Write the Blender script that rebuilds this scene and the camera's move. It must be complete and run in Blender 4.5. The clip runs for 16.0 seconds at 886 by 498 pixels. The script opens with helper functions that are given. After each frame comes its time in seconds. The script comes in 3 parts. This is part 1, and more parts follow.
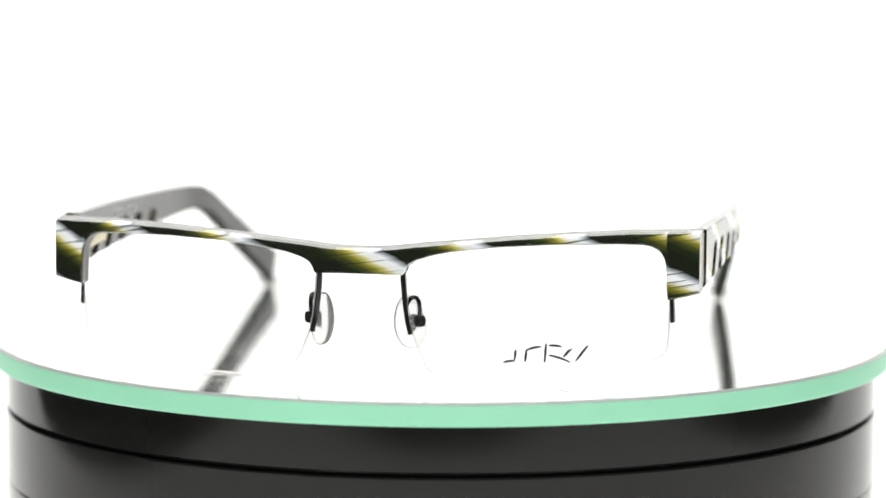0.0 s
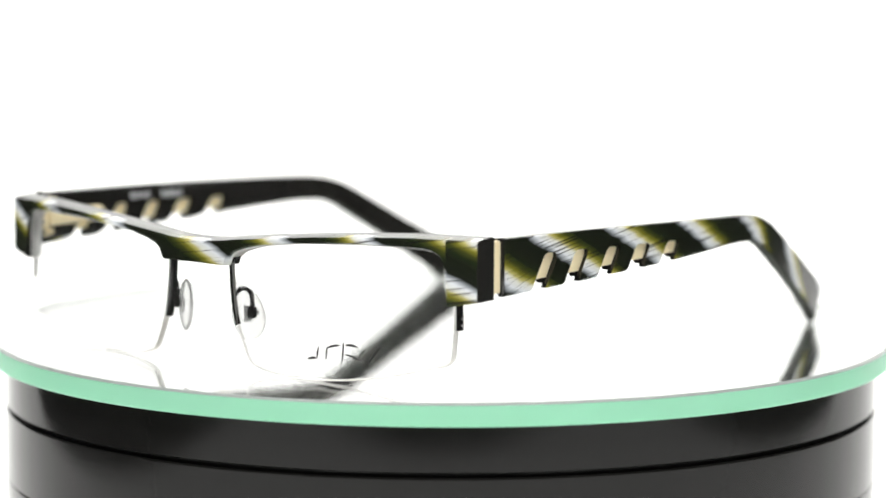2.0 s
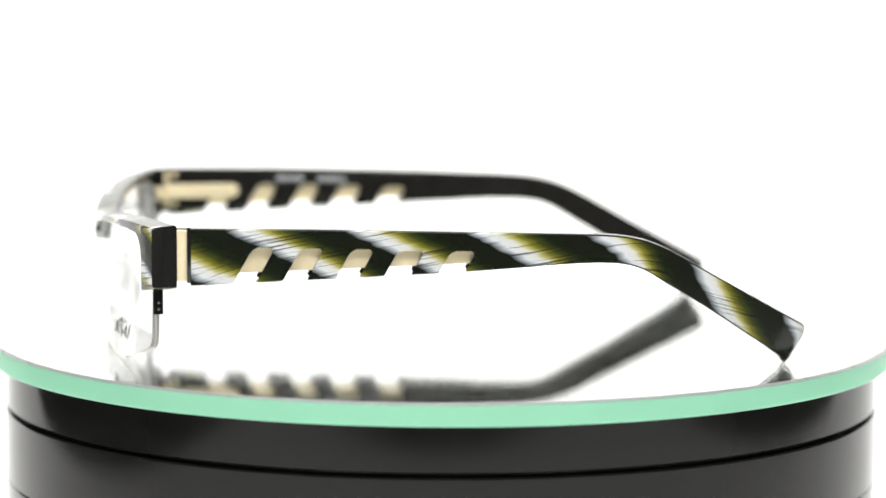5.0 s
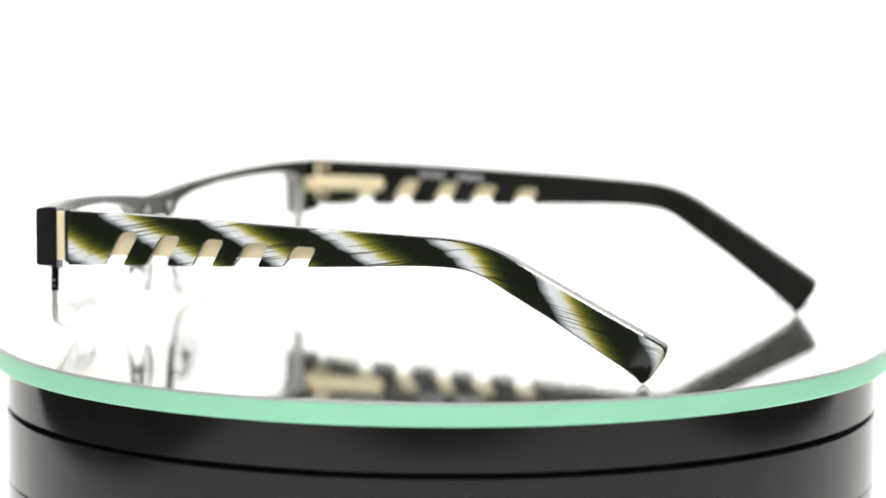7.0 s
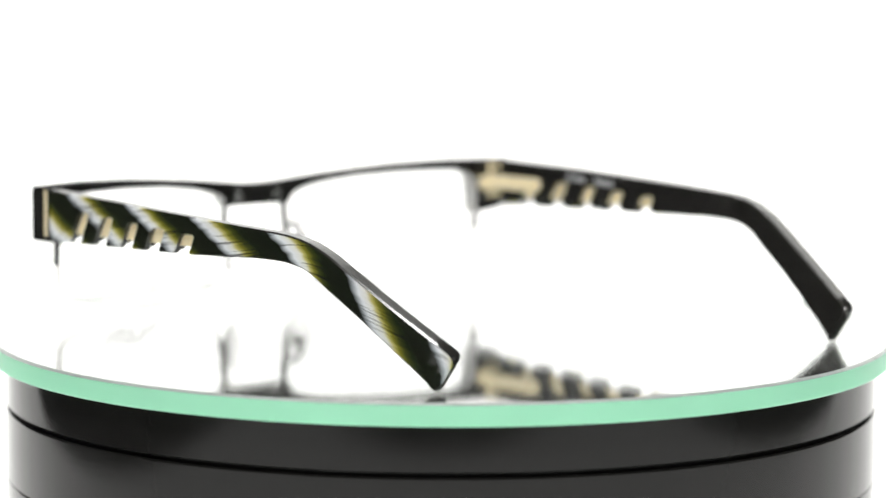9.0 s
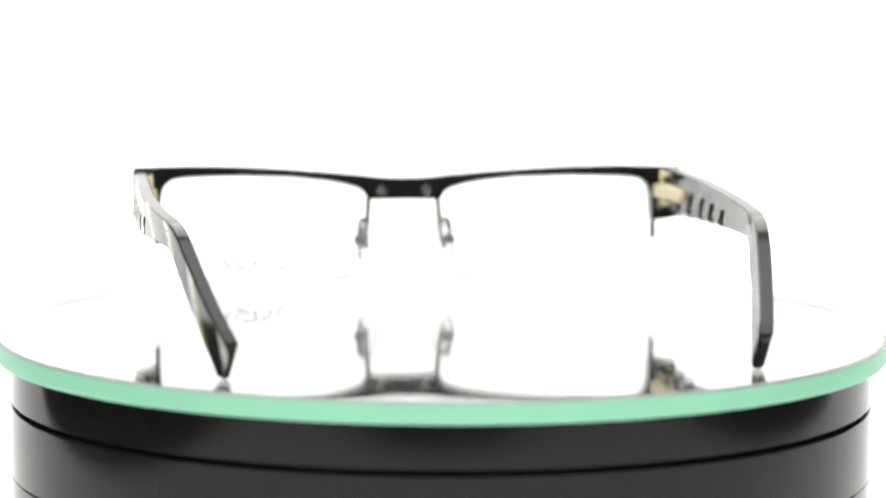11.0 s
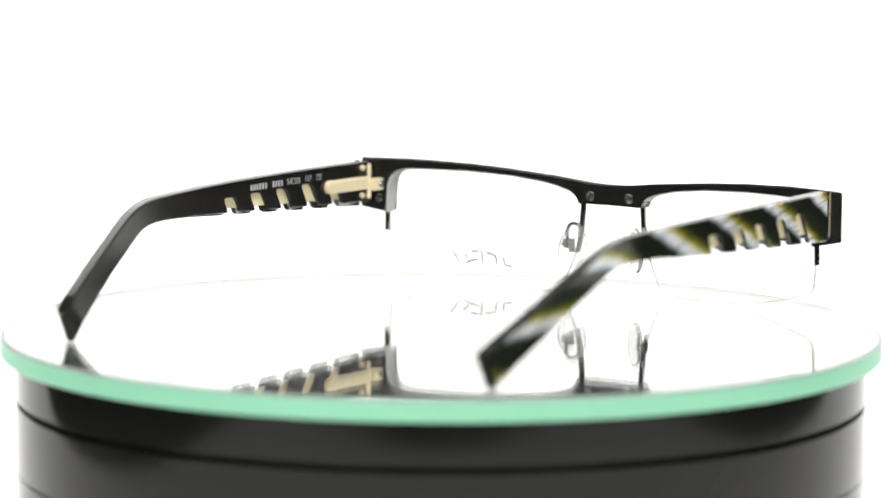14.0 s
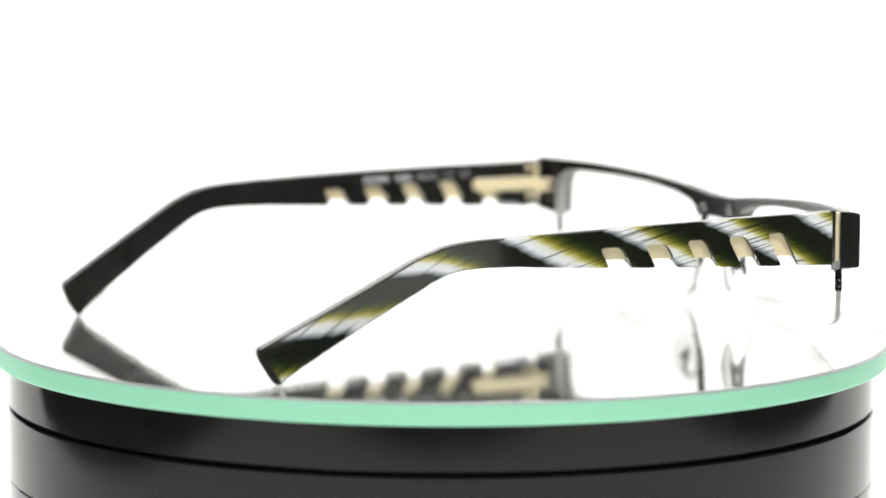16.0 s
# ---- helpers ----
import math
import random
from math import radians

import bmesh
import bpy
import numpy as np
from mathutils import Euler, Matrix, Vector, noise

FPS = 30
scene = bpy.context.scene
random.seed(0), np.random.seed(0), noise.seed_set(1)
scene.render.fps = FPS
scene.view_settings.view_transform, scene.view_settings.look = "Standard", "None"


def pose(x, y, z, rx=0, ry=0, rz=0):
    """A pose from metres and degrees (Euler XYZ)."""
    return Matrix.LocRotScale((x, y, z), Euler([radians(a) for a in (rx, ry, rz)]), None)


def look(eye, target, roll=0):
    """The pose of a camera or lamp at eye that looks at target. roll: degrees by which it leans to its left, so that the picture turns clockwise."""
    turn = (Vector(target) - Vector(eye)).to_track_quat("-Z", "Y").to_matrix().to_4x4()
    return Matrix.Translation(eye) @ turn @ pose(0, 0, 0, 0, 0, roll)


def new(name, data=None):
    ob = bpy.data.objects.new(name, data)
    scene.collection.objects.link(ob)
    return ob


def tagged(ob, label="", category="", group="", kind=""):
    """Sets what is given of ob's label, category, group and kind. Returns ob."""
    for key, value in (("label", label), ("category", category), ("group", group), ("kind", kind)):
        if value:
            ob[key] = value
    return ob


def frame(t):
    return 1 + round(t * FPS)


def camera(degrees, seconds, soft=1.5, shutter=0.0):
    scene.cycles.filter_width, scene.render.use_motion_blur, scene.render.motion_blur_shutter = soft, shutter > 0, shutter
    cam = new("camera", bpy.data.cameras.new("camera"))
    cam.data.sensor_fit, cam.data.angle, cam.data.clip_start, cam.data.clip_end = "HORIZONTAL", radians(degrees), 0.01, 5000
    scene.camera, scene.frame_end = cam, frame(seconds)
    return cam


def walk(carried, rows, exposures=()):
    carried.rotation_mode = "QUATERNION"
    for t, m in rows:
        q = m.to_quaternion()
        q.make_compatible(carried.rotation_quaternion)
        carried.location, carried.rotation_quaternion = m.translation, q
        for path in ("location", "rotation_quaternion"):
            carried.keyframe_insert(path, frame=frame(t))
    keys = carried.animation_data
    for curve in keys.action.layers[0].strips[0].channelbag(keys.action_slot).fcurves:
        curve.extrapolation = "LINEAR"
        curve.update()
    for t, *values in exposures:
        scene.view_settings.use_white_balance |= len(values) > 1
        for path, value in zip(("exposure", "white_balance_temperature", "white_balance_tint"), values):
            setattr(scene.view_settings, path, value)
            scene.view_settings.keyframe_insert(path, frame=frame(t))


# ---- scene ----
# ---- camera ----
FOV = 15.92
cam = camera(FOV, 16.0, soft=1.6)
cam.data.dof.use_dof = True
cam.data.dof.aperture_fstop = 9.5
EYE = Vector((0.0, -0.7527, 0.1093))
PITCH, YAW, ROLL = radians(6.818), radians(0.025), 0.285
AHEAD = Vector((math.sin(YAW) * math.cos(PITCH), math.cos(YAW) * math.cos(PITCH), -math.sin(PITCH)))


def stand(back):
    """The camera drawn back along its line of sight by so many metres."""
    eye = EYE - AHEAD * back
    return look(eye, eye + AHEAD, ROLL)


BACK = [(0, 0), (4.2, 0), (8.7, 0), (10.8, .0064), (11.0, .008), (11.2, .018), (11.5, .018), (12.0, .0178), (12.5, .0185),
        (13.0, .0187), (13.3, .008), (13.5, 0), (13.8, .017), (14.0, .017), (14.5, .0068), (15.0, .0053), (16.0, .003)]
walk(cam, [(t, stand(b)) for t, b in BACK])

# the autofocus swings between the near side of the disc and the far one: distance of the sharp plane, by time
FOCUS = [(0, .680), (2.0, .682), (4.2, .684), (6.3, .691), (8.7, .692), (10.0, .700), (10.8, .720), (11.0, .742), (11.2, .825), (12.0, .825), (12.5, .82), (13.0, .80), (13.2, .775), (13.3, .735),
         (13.45, .695), (13.6, .695), (13.7, .735), (13.8, .80), (14.1, .80), (14.2, .785), (14.3, .745), (14.5, .732), (15.0, .720), (16.0, .707)]
focus_point = new("focus_point")
walk(focus_point, [(t, Matrix.Translation(EYE + AHEAD * d)) for t, d in FOCUS])
cam.data.dof.focus_object = focus_point

# ---- light ----
world = bpy.data.worlds.new("room")
scene.world = world
world.use_nodes = True
world.node_tree.nodes["Background"].inputs["Color"].default_value = (0.95, 0.97, 1.0, 1)
world.node_tree.nodes["Background"].inputs["Strength"].default_value = 0.07


def softbox(name, eye, target, w, h, watts):
    lamp = bpy.data.lights.new(name, "AREA")
    lamp.shape, lamp.size, lamp.size_y, lamp.energy = "ELLIPSE", w, h, watts
    lamp.color = (1.0, 0.985, 0.965)
    ob = new(name, lamp)
    ob.matrix_world = look(eye, target)
    return ob


softbox("softbox_top", (0.0, 0.22, 1.05), (0, 0.1, 0), 1.1, 0.75, 4.2)
softbox("softbox_front", (-0.40, -0.62, 1.0), (0, 0, 0), 0.26, 0.26, 8.0)
softbox("softbox_front", (0.46, -0.56, 1.0), (0, 0, 0), 0.26, 0.26, 7.2)

# ---- materials ----


def mat(name):
    m = bpy.data.materials.new(name)
    m.use_nodes = True
    return m, m.node_tree.nodes, m.node_tree.links, m.node_tree.nodes["Principled BSDF"]


def simple(name, col, rough=0.4, metal=0.0, var=0.15, scale=300.0, bump=0.0, rough_var=0.1, **more):
    m, n, l, b = mat(name)
    tc = n.new("ShaderNodeTexCoord")
    nz = n.new("ShaderNodeTexNoise")
    nz.inputs["Scale"].default_value, nz.inputs["Detail"].default_value = scale, 5
    l.new(tc.outputs["Object"], nz.inputs["Vector"])
    mx = n.new("ShaderNodeMix")
    mx.data_type = "RGBA"
    mx.inputs["A"].default_value = (*[c * (1 - var) for c in col], 1)
    mx.inputs["B"].default_value = (*[min(1, c * (1 + var)) for c in col], 1)
    l.new(nz.outputs["Fac"], mx.inputs["Factor"])
    l.new(mx.outputs["Result"], b.inputs["Base Color"])
    mr = n.new("ShaderNodeMapRange")
    mr.inputs["To Min"].default_value, mr.inputs["To Max"].default_value = max(0, rough - rough_var), rough + rough_var
    l.new(nz.outputs["Fac"], mr.inputs["Value"])
    l.new(mr.outputs["Result"], b.inputs["Roughness"])
    b.inputs["Metallic"].default_value = metal
    if bump:
        bp = n.new("ShaderNodeBump")
        bp.inputs["Strength"].default_value, bp.inputs["Distance"].default_value = bump, 0.0002
        l.new(nz.outputs["Fac"], bp.inputs["Height"])
        l.new(bp.outputs["Normal"], b.inputs["Normal"])
    for k, v in more.items():
        b.inputs[k.replace("_", " ")].default_value = v
    return m


def acetate(name, sign, slope, period, shift, lean):
    """Horn-look acetate: slanting bands of milk white, yellow and olive on black, with fine streaks.
    The pattern runs on the UV map in millimetres: along the piece and across it."""
    m, n, l, b = mat(name)
    uv = n.new("ShaderNodeUVMap")
    uv.uv_map = "pattern"
    sp = n.new("ShaderNodeSeparateXYZ")
    l.new(uv.outputs["UV"], sp.inputs["Vector"])

    def op(kind, a, c, d=None):
        q = n.new("ShaderNodeMath")
        q.operation = kind
        for i, val in enumerate((a, c, d)):
            if val is None:
                continue
            if isinstance(val, (int, float)):
                q.inputs[i].default_value = val
            else:
                l.new(val, q.inputs[i])
        return q.outputs[0]

    def streak(fu, fw, detail):
        across = op("SUBTRACT", sp.outputs["Y"], op("MULTIPLY", sp.outputs["X"], lean))
        cb = n.new("ShaderNodeCombineXYZ")
        l.new(op("MULTIPLY", sp.outputs["X"], fu), cb.inputs["X"])
        l.new(op("MULTIPLY", across, fw), cb.inputs["Y"])
        nz = n.new("ShaderNodeTexNoise")
        nz.inputs["Scale"].default_value, nz.inputs["Detail"].default_value = 1.0, detail
        l.new(cb.outputs["Vector"], nz.inputs["Vector"])
        return nz.outputs["Fac"]

    s1 = streak(0.05, 0.7, 2)
    s2 = streak(0.035, 1.9, 3)
    big = streak(0.045, 0.05, 1)
    ph = op("MULTIPLY", op("ADD", sp.outputs["X"], op("MULTIPLY", sp.outputs["Y"], slope)), sign / period)
    ph = op("ADD", ph, shift)
    ph = op("ADD", ph, op("MULTIPLY", op("SUBTRACT", s1, 0.5), 0.12))
    ph = op("ADD", ph, op("MULTIPLY", op("SUBTRACT", big, 0.5), 0.05))
    ph = op("FRACT", ph, 0)
    rp = n.new("ShaderNodeValToRGB")
    l.new(ph, rp.inputs["Fac"])
    stops = [(0.0, (0.010, 0.0135, 0.008)), (0.07, (0.38, 0.41, 0.44)), (0.14, (0.82, 0.85, 0.88)), (0.26, (0.80, 0.81, 0.75)),
             (0.33, (0.52, 0.47, 0.15)), (0.40, (0.21, 0.20, 0.025)), (0.49, (0.055, 0.064, 0.014)), (0.60, (0.015, 0.023, 0.009)),
             (0.72, (0.012, 0.015, 0.008)), (1.0, (0.010, 0.0135, 0.008))]
    el = rp.color_ramp.elements
    el[0].position, el[0].color = stops[0][0], (*stops[0][1], 1)
    el[1].position, el[1].color = stops[-1][0], (*stops[-1][1], 1)
    for p, c in stops[1:-1]:
        e = el.new(p)
        e.color = (*c, 1)
    dark = n.new("ShaderNodeMapRange")
    dark.inputs["From Min"].default_value, dark.inputs["From Max"].default_value = 0.56, 0.61
    dark.inputs["To Max"].default_value = 0.8
    l.new(s2, dark.inputs["Value"])
    mx = n.new("ShaderNodeMix")
    mx.data_type = "RGBA"
    l.new(dark.outputs["Result"], mx.inputs["Factor"])
    l.new(rp.outputs["Color"], mx.inputs["A"])
    mx.inputs["B"].default_value = (0.010, 0.011, 0.010, 1)
    l.new(mx.outputs["Result"], b.inputs["Base Color"])
    b.inputs["Roughness"].default_value = 0.12
    b.inputs["Specular IOR Level"].default_value = 0.45
    return m


def clear(name, col, ior=1.5, rough=0.0):
    m, n, l, b = mat(name)
    b.inputs["Base Color"].default_value = (*col, 1)
    b.inputs["Transmission Weight"].default_value = 1
    b.inputs["Roughness"].default_value = rough
    b.inputs["IOR"].default_value = ior
    return m


M_FRONT = acetate("horn_acetate_front", -1, 0.0, 24.0, 0.38, 0.12)
M_TEMPLE_L = acetate("horn_acetate_temple", 1, 1.83, 26.2, 54.5 / 26.2, 0.22)
M_TEMPLE_R = acetate("horn_acetate_temple_other", -1, -1.83, 24.9, -24.0 / 24.9, -0.22)
M_BLACK = simple("black_acetate", (0.017, 0.0165, 0.015), 0.14, var=0.25, scale=250, rough_var=0.05)
M_CUT = simple("dull_dark_horn_edge", (0.016, 0.019, 0.013), 0.5, var=0.3, scale=300, bump=0.05, Specular_IOR_Level=0.15)
M_METAL = simple("black_lacquered_metal", (0.012, 0.012, 0.011), 0.2, var=0.2, scale=700, rough_var=0.04, Specular_IOR_Level=0.4, Coat_Weight=0.15)
M_GOLD = simple("pale_gold_metal", (1.0, 0.84, 0.55), 0.36, metal=0.06, var=0.07, scale=500, rough_var=0.08, bump=0.03)
M_STEEL = simple("steel", (0.6, 0.6, 0.6), 0.25, metal=1.0, var=0.1, scale=900)
M_PRINT = simple("grey_print", (0.55, 0.56, 0.58), 0.5, var=0.1, scale=900)
M_INK = simple("black_ink", (0.012, 0.012, 0.012), 0.45, var=0.2, scale=900)
M_LENS = clear("coated_lens_plastic", (0.995, 0.998, 0.995), 1.36)


def milky(name, col, see):
    """Ground plastic: part clear, part light-scattering."""
    m, n, l, b = mat(name)
    n.remove(b)
    tr, sc, df = n.new("ShaderNodeBsdfTransparent"), n.new("ShaderNodeBsdfTranslucent"), n.new("ShaderNodeBsdfDiffuse")
    nz = n.new("ShaderNodeTexNoise")
    nz.inputs["Scale"].default_value = 900
    rp = n.new("ShaderNodeValToRGB")
    rp.color_ramp.elements[0].color = (*[c * 0.94 for c in col], 1)
    rp.color_ramp.elements[1].color = (*col, 1)
    l.new(nz.outputs["Fac"], rp.inputs["Fac"])
    for q in (sc, df):
        l.new(rp.outputs["Color"], q.inputs["Color"])
    m1, m2 = n.new("ShaderNodeMixShader"), n.new("ShaderNodeMixShader")
    m1.inputs["Fac"].default_value, m2.inputs["Fac"].default_value = 0.4, see
    l.new(sc.outputs[0], m1.inputs[1])
    l.new(df.outputs[0], m1.inputs[2])
    l.new(m1.outputs[0], m2.inputs[1])
    l.new(tr.outputs[0], m2.inputs[2])
    l.new(m2.outputs[0], n["Material Output"].inputs["Surface"])
    return m


def glow_through(m, col, share):
    """Lets a share of the light pass scattered, as ground glass does."""
    n, l = m.node_tree.nodes, m.node_tree.links
    sc, mx = n.new("ShaderNodeBsdfTranslucent"), n.new("ShaderNodeMixShader")
    sc.inputs["Color"].default_value = (*col, 1)
    mx.inputs["Fac"].default_value = share
    l.new(n["Principled BSDF"].outputs[0], mx.inputs[1])
    l.new(sc.outputs[0], mx.inputs[2])
    l.new(mx.outputs[0], n["Material Output"].inputs["Surface"])


def glossy_over(m, rough):
    """A clear polished skin over a material."""
    n, l = m.node_tree.nodes, m.node_tree.links
    out = n["Material Output"].inputs["Surface"]
    under = out.links[0].from_socket
    gl, fr, mx = n.new("ShaderNodeBsdfGlossy"), n.new("ShaderNodeFresnel"), n.new("ShaderNodeMixShader")
    gl.inputs["Roughness"].default_value, fr.inputs["IOR"].default_value = rough, 1.2
    l.new(fr.outputs[0], mx.inputs["Fac"])
    l.new(under, mx.inputs[1])
    l.new(gl.outputs[0], mx.inputs[2])
    l.new(mx.outputs[0], out)
    return m


M_PAD = glossy_over(milky("clear_silicone", (0.98, 0.98, 0.97), 0.78), 0.08)
M_CORD = milky("nylon_cord", (0.90, 0.89, 0.87), 0.45)
M_LINER = milky("white_lens_liner", (0.98, 0.98, 0.97), 0.12)
M_GROUND = milky("ground_lens_edge", (0.80, 0.79, 0.76), 0.4)
M_GLASS = clear("disc_glass", (0.985, 0.995, 0.99), 1.52)
M_EDGE = simple("green_ground_glass_edge", (0.40, 0.845, 0.60), 0.35, var=0.05, scale=60, rough_var=0.1, bump=0.05)
glow_through(M_EDGE, (0.72, 0.97, 0.86), 0.3)
M_ARRIS = simple("grey_glass_arris", (0.36, 0.40, 0.38), 0.3, var=0.1, scale=200)
M_MIRROR = simple("silver_mirror", (0.70, 0.712, 0.692), 0.014, metal=0.92, var=0.01, scale=40, rough_var=0.008)
M_PLASTIC = simple("black_gloss_plastic", (0.009, 0.009, 0.0085), 0.07, var=0.2, scale=90, rough_var=0.03, bump=0.006, Specular_IOR_Level=0.25)
M_MATT = simple("matt_black_plastic", (0.004, 0.004, 0.004), 0.55, var=0.2, scale=200, Specular_IOR_Level=0.12)


M_WALL = simple("grey_wall_paint", (0.17, 0.166, 0.16), 0.7, var=0.08, scale=6, bump=0.1)
M_FLOOR = simple("dark_grey_carpet", (0.07, 0.07, 0.068), 0.9, var=0.2, scale=60, bump=0.2)


def glow_sheet():
    m, n, l, b = mat("white_glow_sheet")
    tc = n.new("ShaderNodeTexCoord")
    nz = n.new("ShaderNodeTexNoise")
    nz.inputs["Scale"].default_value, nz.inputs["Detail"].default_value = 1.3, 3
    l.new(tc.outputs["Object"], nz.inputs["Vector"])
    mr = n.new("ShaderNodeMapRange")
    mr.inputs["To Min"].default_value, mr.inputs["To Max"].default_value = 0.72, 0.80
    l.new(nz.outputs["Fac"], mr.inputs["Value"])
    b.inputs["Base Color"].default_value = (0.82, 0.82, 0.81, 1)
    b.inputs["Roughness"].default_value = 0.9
    # emission added to the sheet so it renders pure white; no lamp lies behind
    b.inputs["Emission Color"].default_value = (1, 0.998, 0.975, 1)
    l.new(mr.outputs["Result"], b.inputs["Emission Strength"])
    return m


M_GLOW_SHEET = glow_sheet()

# ---- building helpers ----
MM = 0.001


def part(name, bm, material, parent=None, label=""):
    me = bpy.data.meshes.new(name)
    bmesh.ops.recalc_face_normals(bm, faces=bm.faces)
    for f in bm.faces:
        f.smooth = True
    bm.to_mesh(me)
    bm.free()
    me.set_sharp_from_angle(angle=radians(32))
    me.materials.append(material)
    ob = new(name, me)
    ob.parent = parent
    return tagged(ob, label)


def lerp(table, x):
    return float(np.interp(x, [p[0] for p in table], [p[1] for p in table]))


def skin(loops, uvs=None, closed_ends=True):
    """A solid through rings of points in millimetres, with an optional pattern map."""
    bm = bmesh.new()
    lay = bm.loops.layers.uv.new("pattern") if uvs else None
    rows = [[bm.verts.new(Vector(p) * MM) for p in ring] for ring in loops]
    where = {}
    if uvs:
        for ring, us in zip(rows, uvs):
            for v, q in zip(ring, us):
                where[v] = q
    k = len(rows[0])
    for a, b in zip(rows, rows[1:]):
        for i in range(k):
            j = (i + 1) % k
            bm.faces.new((a[i], a[j], b[j], b[i]))
    if closed_ends:
        bm.faces.new(rows[0][::-1])
        bm.faces.new(rows[-1])
    if uvs:
        for f in bm.faces:
            for lp in f.loops:
                lp[lay].uv = where[lp.vert]
    return bm


def tube(points, radius, sides=10, squash=1.0):
    """A round bar along points in millimetres; radius a number or one for each point."""
    pts = [Vector(p) for p in points]
    loops = []
    for i, p in enumerate(pts):
        d = (pts[min(i + 1, len(pts) - 1)] - pts[max(i - 1, 0)]).normalized()
        side = d.cross(Vector((0, 1, 0)) if abs(d.y) < 0.8 else Vector((1, 0, 0))).normalized()
        up = side.cross(d)
        r = radius if isinstance(radius, (int, float)) else radius[i]
        loops.append([p + (side * math.cos(a) + up * math.sin(a) * squash) * r for a in (2 * math.pi * j / sides for j in range(sides))])
    return skin(loops)


def smooth_path(points, steps=6):
    """Catmull-Rom through points."""
    p = [Vector(q) for q in points]
    p = [2 * p[0] - p[1]] + p + [2 * p[-1] - p[-2]]
    out = []
    for i in range(1, len(p) - 2):
        for s in range(steps):
            t = s / steps
            a, b, c, d = p[i - 1:i + 3]
            out.append(0.5 * ((2 * b) + (c - a) * t + (2 * a - 5 * b + 4 * c - d) * t * t + (3 * b - a - 3 * c + d) * t ** 3))
    out.append(p[-2])
    return out


def block(size, bevel, centre=(0, 0, 0), turn=None, segments=2):
    bm = bmesh.new()
    bmesh.ops.create_cube(bm, size=1)
    for v in bm.verts:
        v.co = Vector((v.co.x * size[0], v.co.y * size[1], v.co.z * size[2]))
    bmesh.ops.bevel(bm, geom=bm.edges[:], offset=bevel, segments=segments, affect="EDGES", profile=0.6)
    m = Matrix.Translation(centre) @ (turn or Matrix.Identity(4))
    for v in bm.verts:
        v.co = (m @ v.co) * MM
    return bm


def lathe(profile, sides=160, closed=True):
    """Turns a profile of (radius, height) in millimetres about the upright axis."""
    bm = bmesh.new()
    rows = []
    for r, z in profile:
        if r < 1e-6:
            rows.append([bm.verts.new((0, 0, z * MM))] * sides)
        else:
            rows.append([bm.verts.new((r * MM * math.cos(2 * math.pi * j / sides), r * MM * math.sin(2 * math.pi * j / sides), z * MM)) for j in range(sides)])
    for a, b in zip(rows, rows[1:]):
        for j in range(sides):
            k = (j + 1) % sides
            f = []
            for v in (a[j], a[k], b[k], b[j]):
                if v not in f:
                    f.append(v)
            bm.faces.new(f)
    return bm


def screw_head(name, place, normal, radius, parent, slot=0.6):
    """A slotted screw head: a domed disc with a cut across it."""
    bm = bmesh.new()
    prof = [(radius, 0), (radius, 0.25), (radius * 0.85, 0.42)]
    rings = []
    for r, h in prof:
        rings.append([bm.verts.new((r * math.cos(a), r * math.sin(a), h)) for a in (2 * math.pi * j / 20 for j in range(20))])
    for a, b in zip(rings, rings[1:]):
        for j in range(20):
            bm.faces.new((a[j], a[(j + 1) % 20], b[(j + 1) % 20], b[j]))
    bm.faces.new(rings[0][::-1])
    bm.faces.new(rings[-1])
    q = Vector(normal).to_track_quat("Z", "Y").to_matrix().to_4x4()
    m = Matrix.Translation(place) @ q
    for v in bm.verts:
        v.co = (m @ v.co) * MM
    ob = part(name, bm, M_STEEL, parent, "slotted steel screw")
    cut = block((radius * 1.7, 0.28, 0.12), 0.03, m @ Vector((0, 0, 0.42)), q @ pose(0, 0, 0, 0, 0, 40 + 50 * slot))
    part("slot", cut, M_METAL, ob, "dark screw slot")
    return ob


# ---- the setting ----


def backdrop():
    """A white sweep: table sheet that curves up behind the turntable, with a glow of its own added."""
    prof = [(-750, -130), (300, -130)]
    prof += [(300 + 500 * math.sin(a), 370 - 500 * math.cos(a)) for a in (radians(90) * i / 16 for i in range(1, 17))]
    prof += [(800, 1100)]
    bm = bmesh.new()
    grid = [[bm.verts.new((x * MM, y * MM, z * MM)) for x in (-640, 710)] for y, z in prof]
    grid2 = [[bm.verts.new((x * MM, y * MM, (z - 4) * MM)) for x in (-640, 710)] for y, z in prof]
    for g, s in ((grid, 1), (grid2, -1)):
        for a, b in zip(g, g[1:]):
            bm.faces.new((a[0], a[1], b[1], b[0])[::s])
    ob = part("backdrop", bm, M_GLOW_SHEET, None, "plain white seamless studio backdrop sheet with added glow under the turntable")
    tagged(ob, category="backdrop", kind="structure")


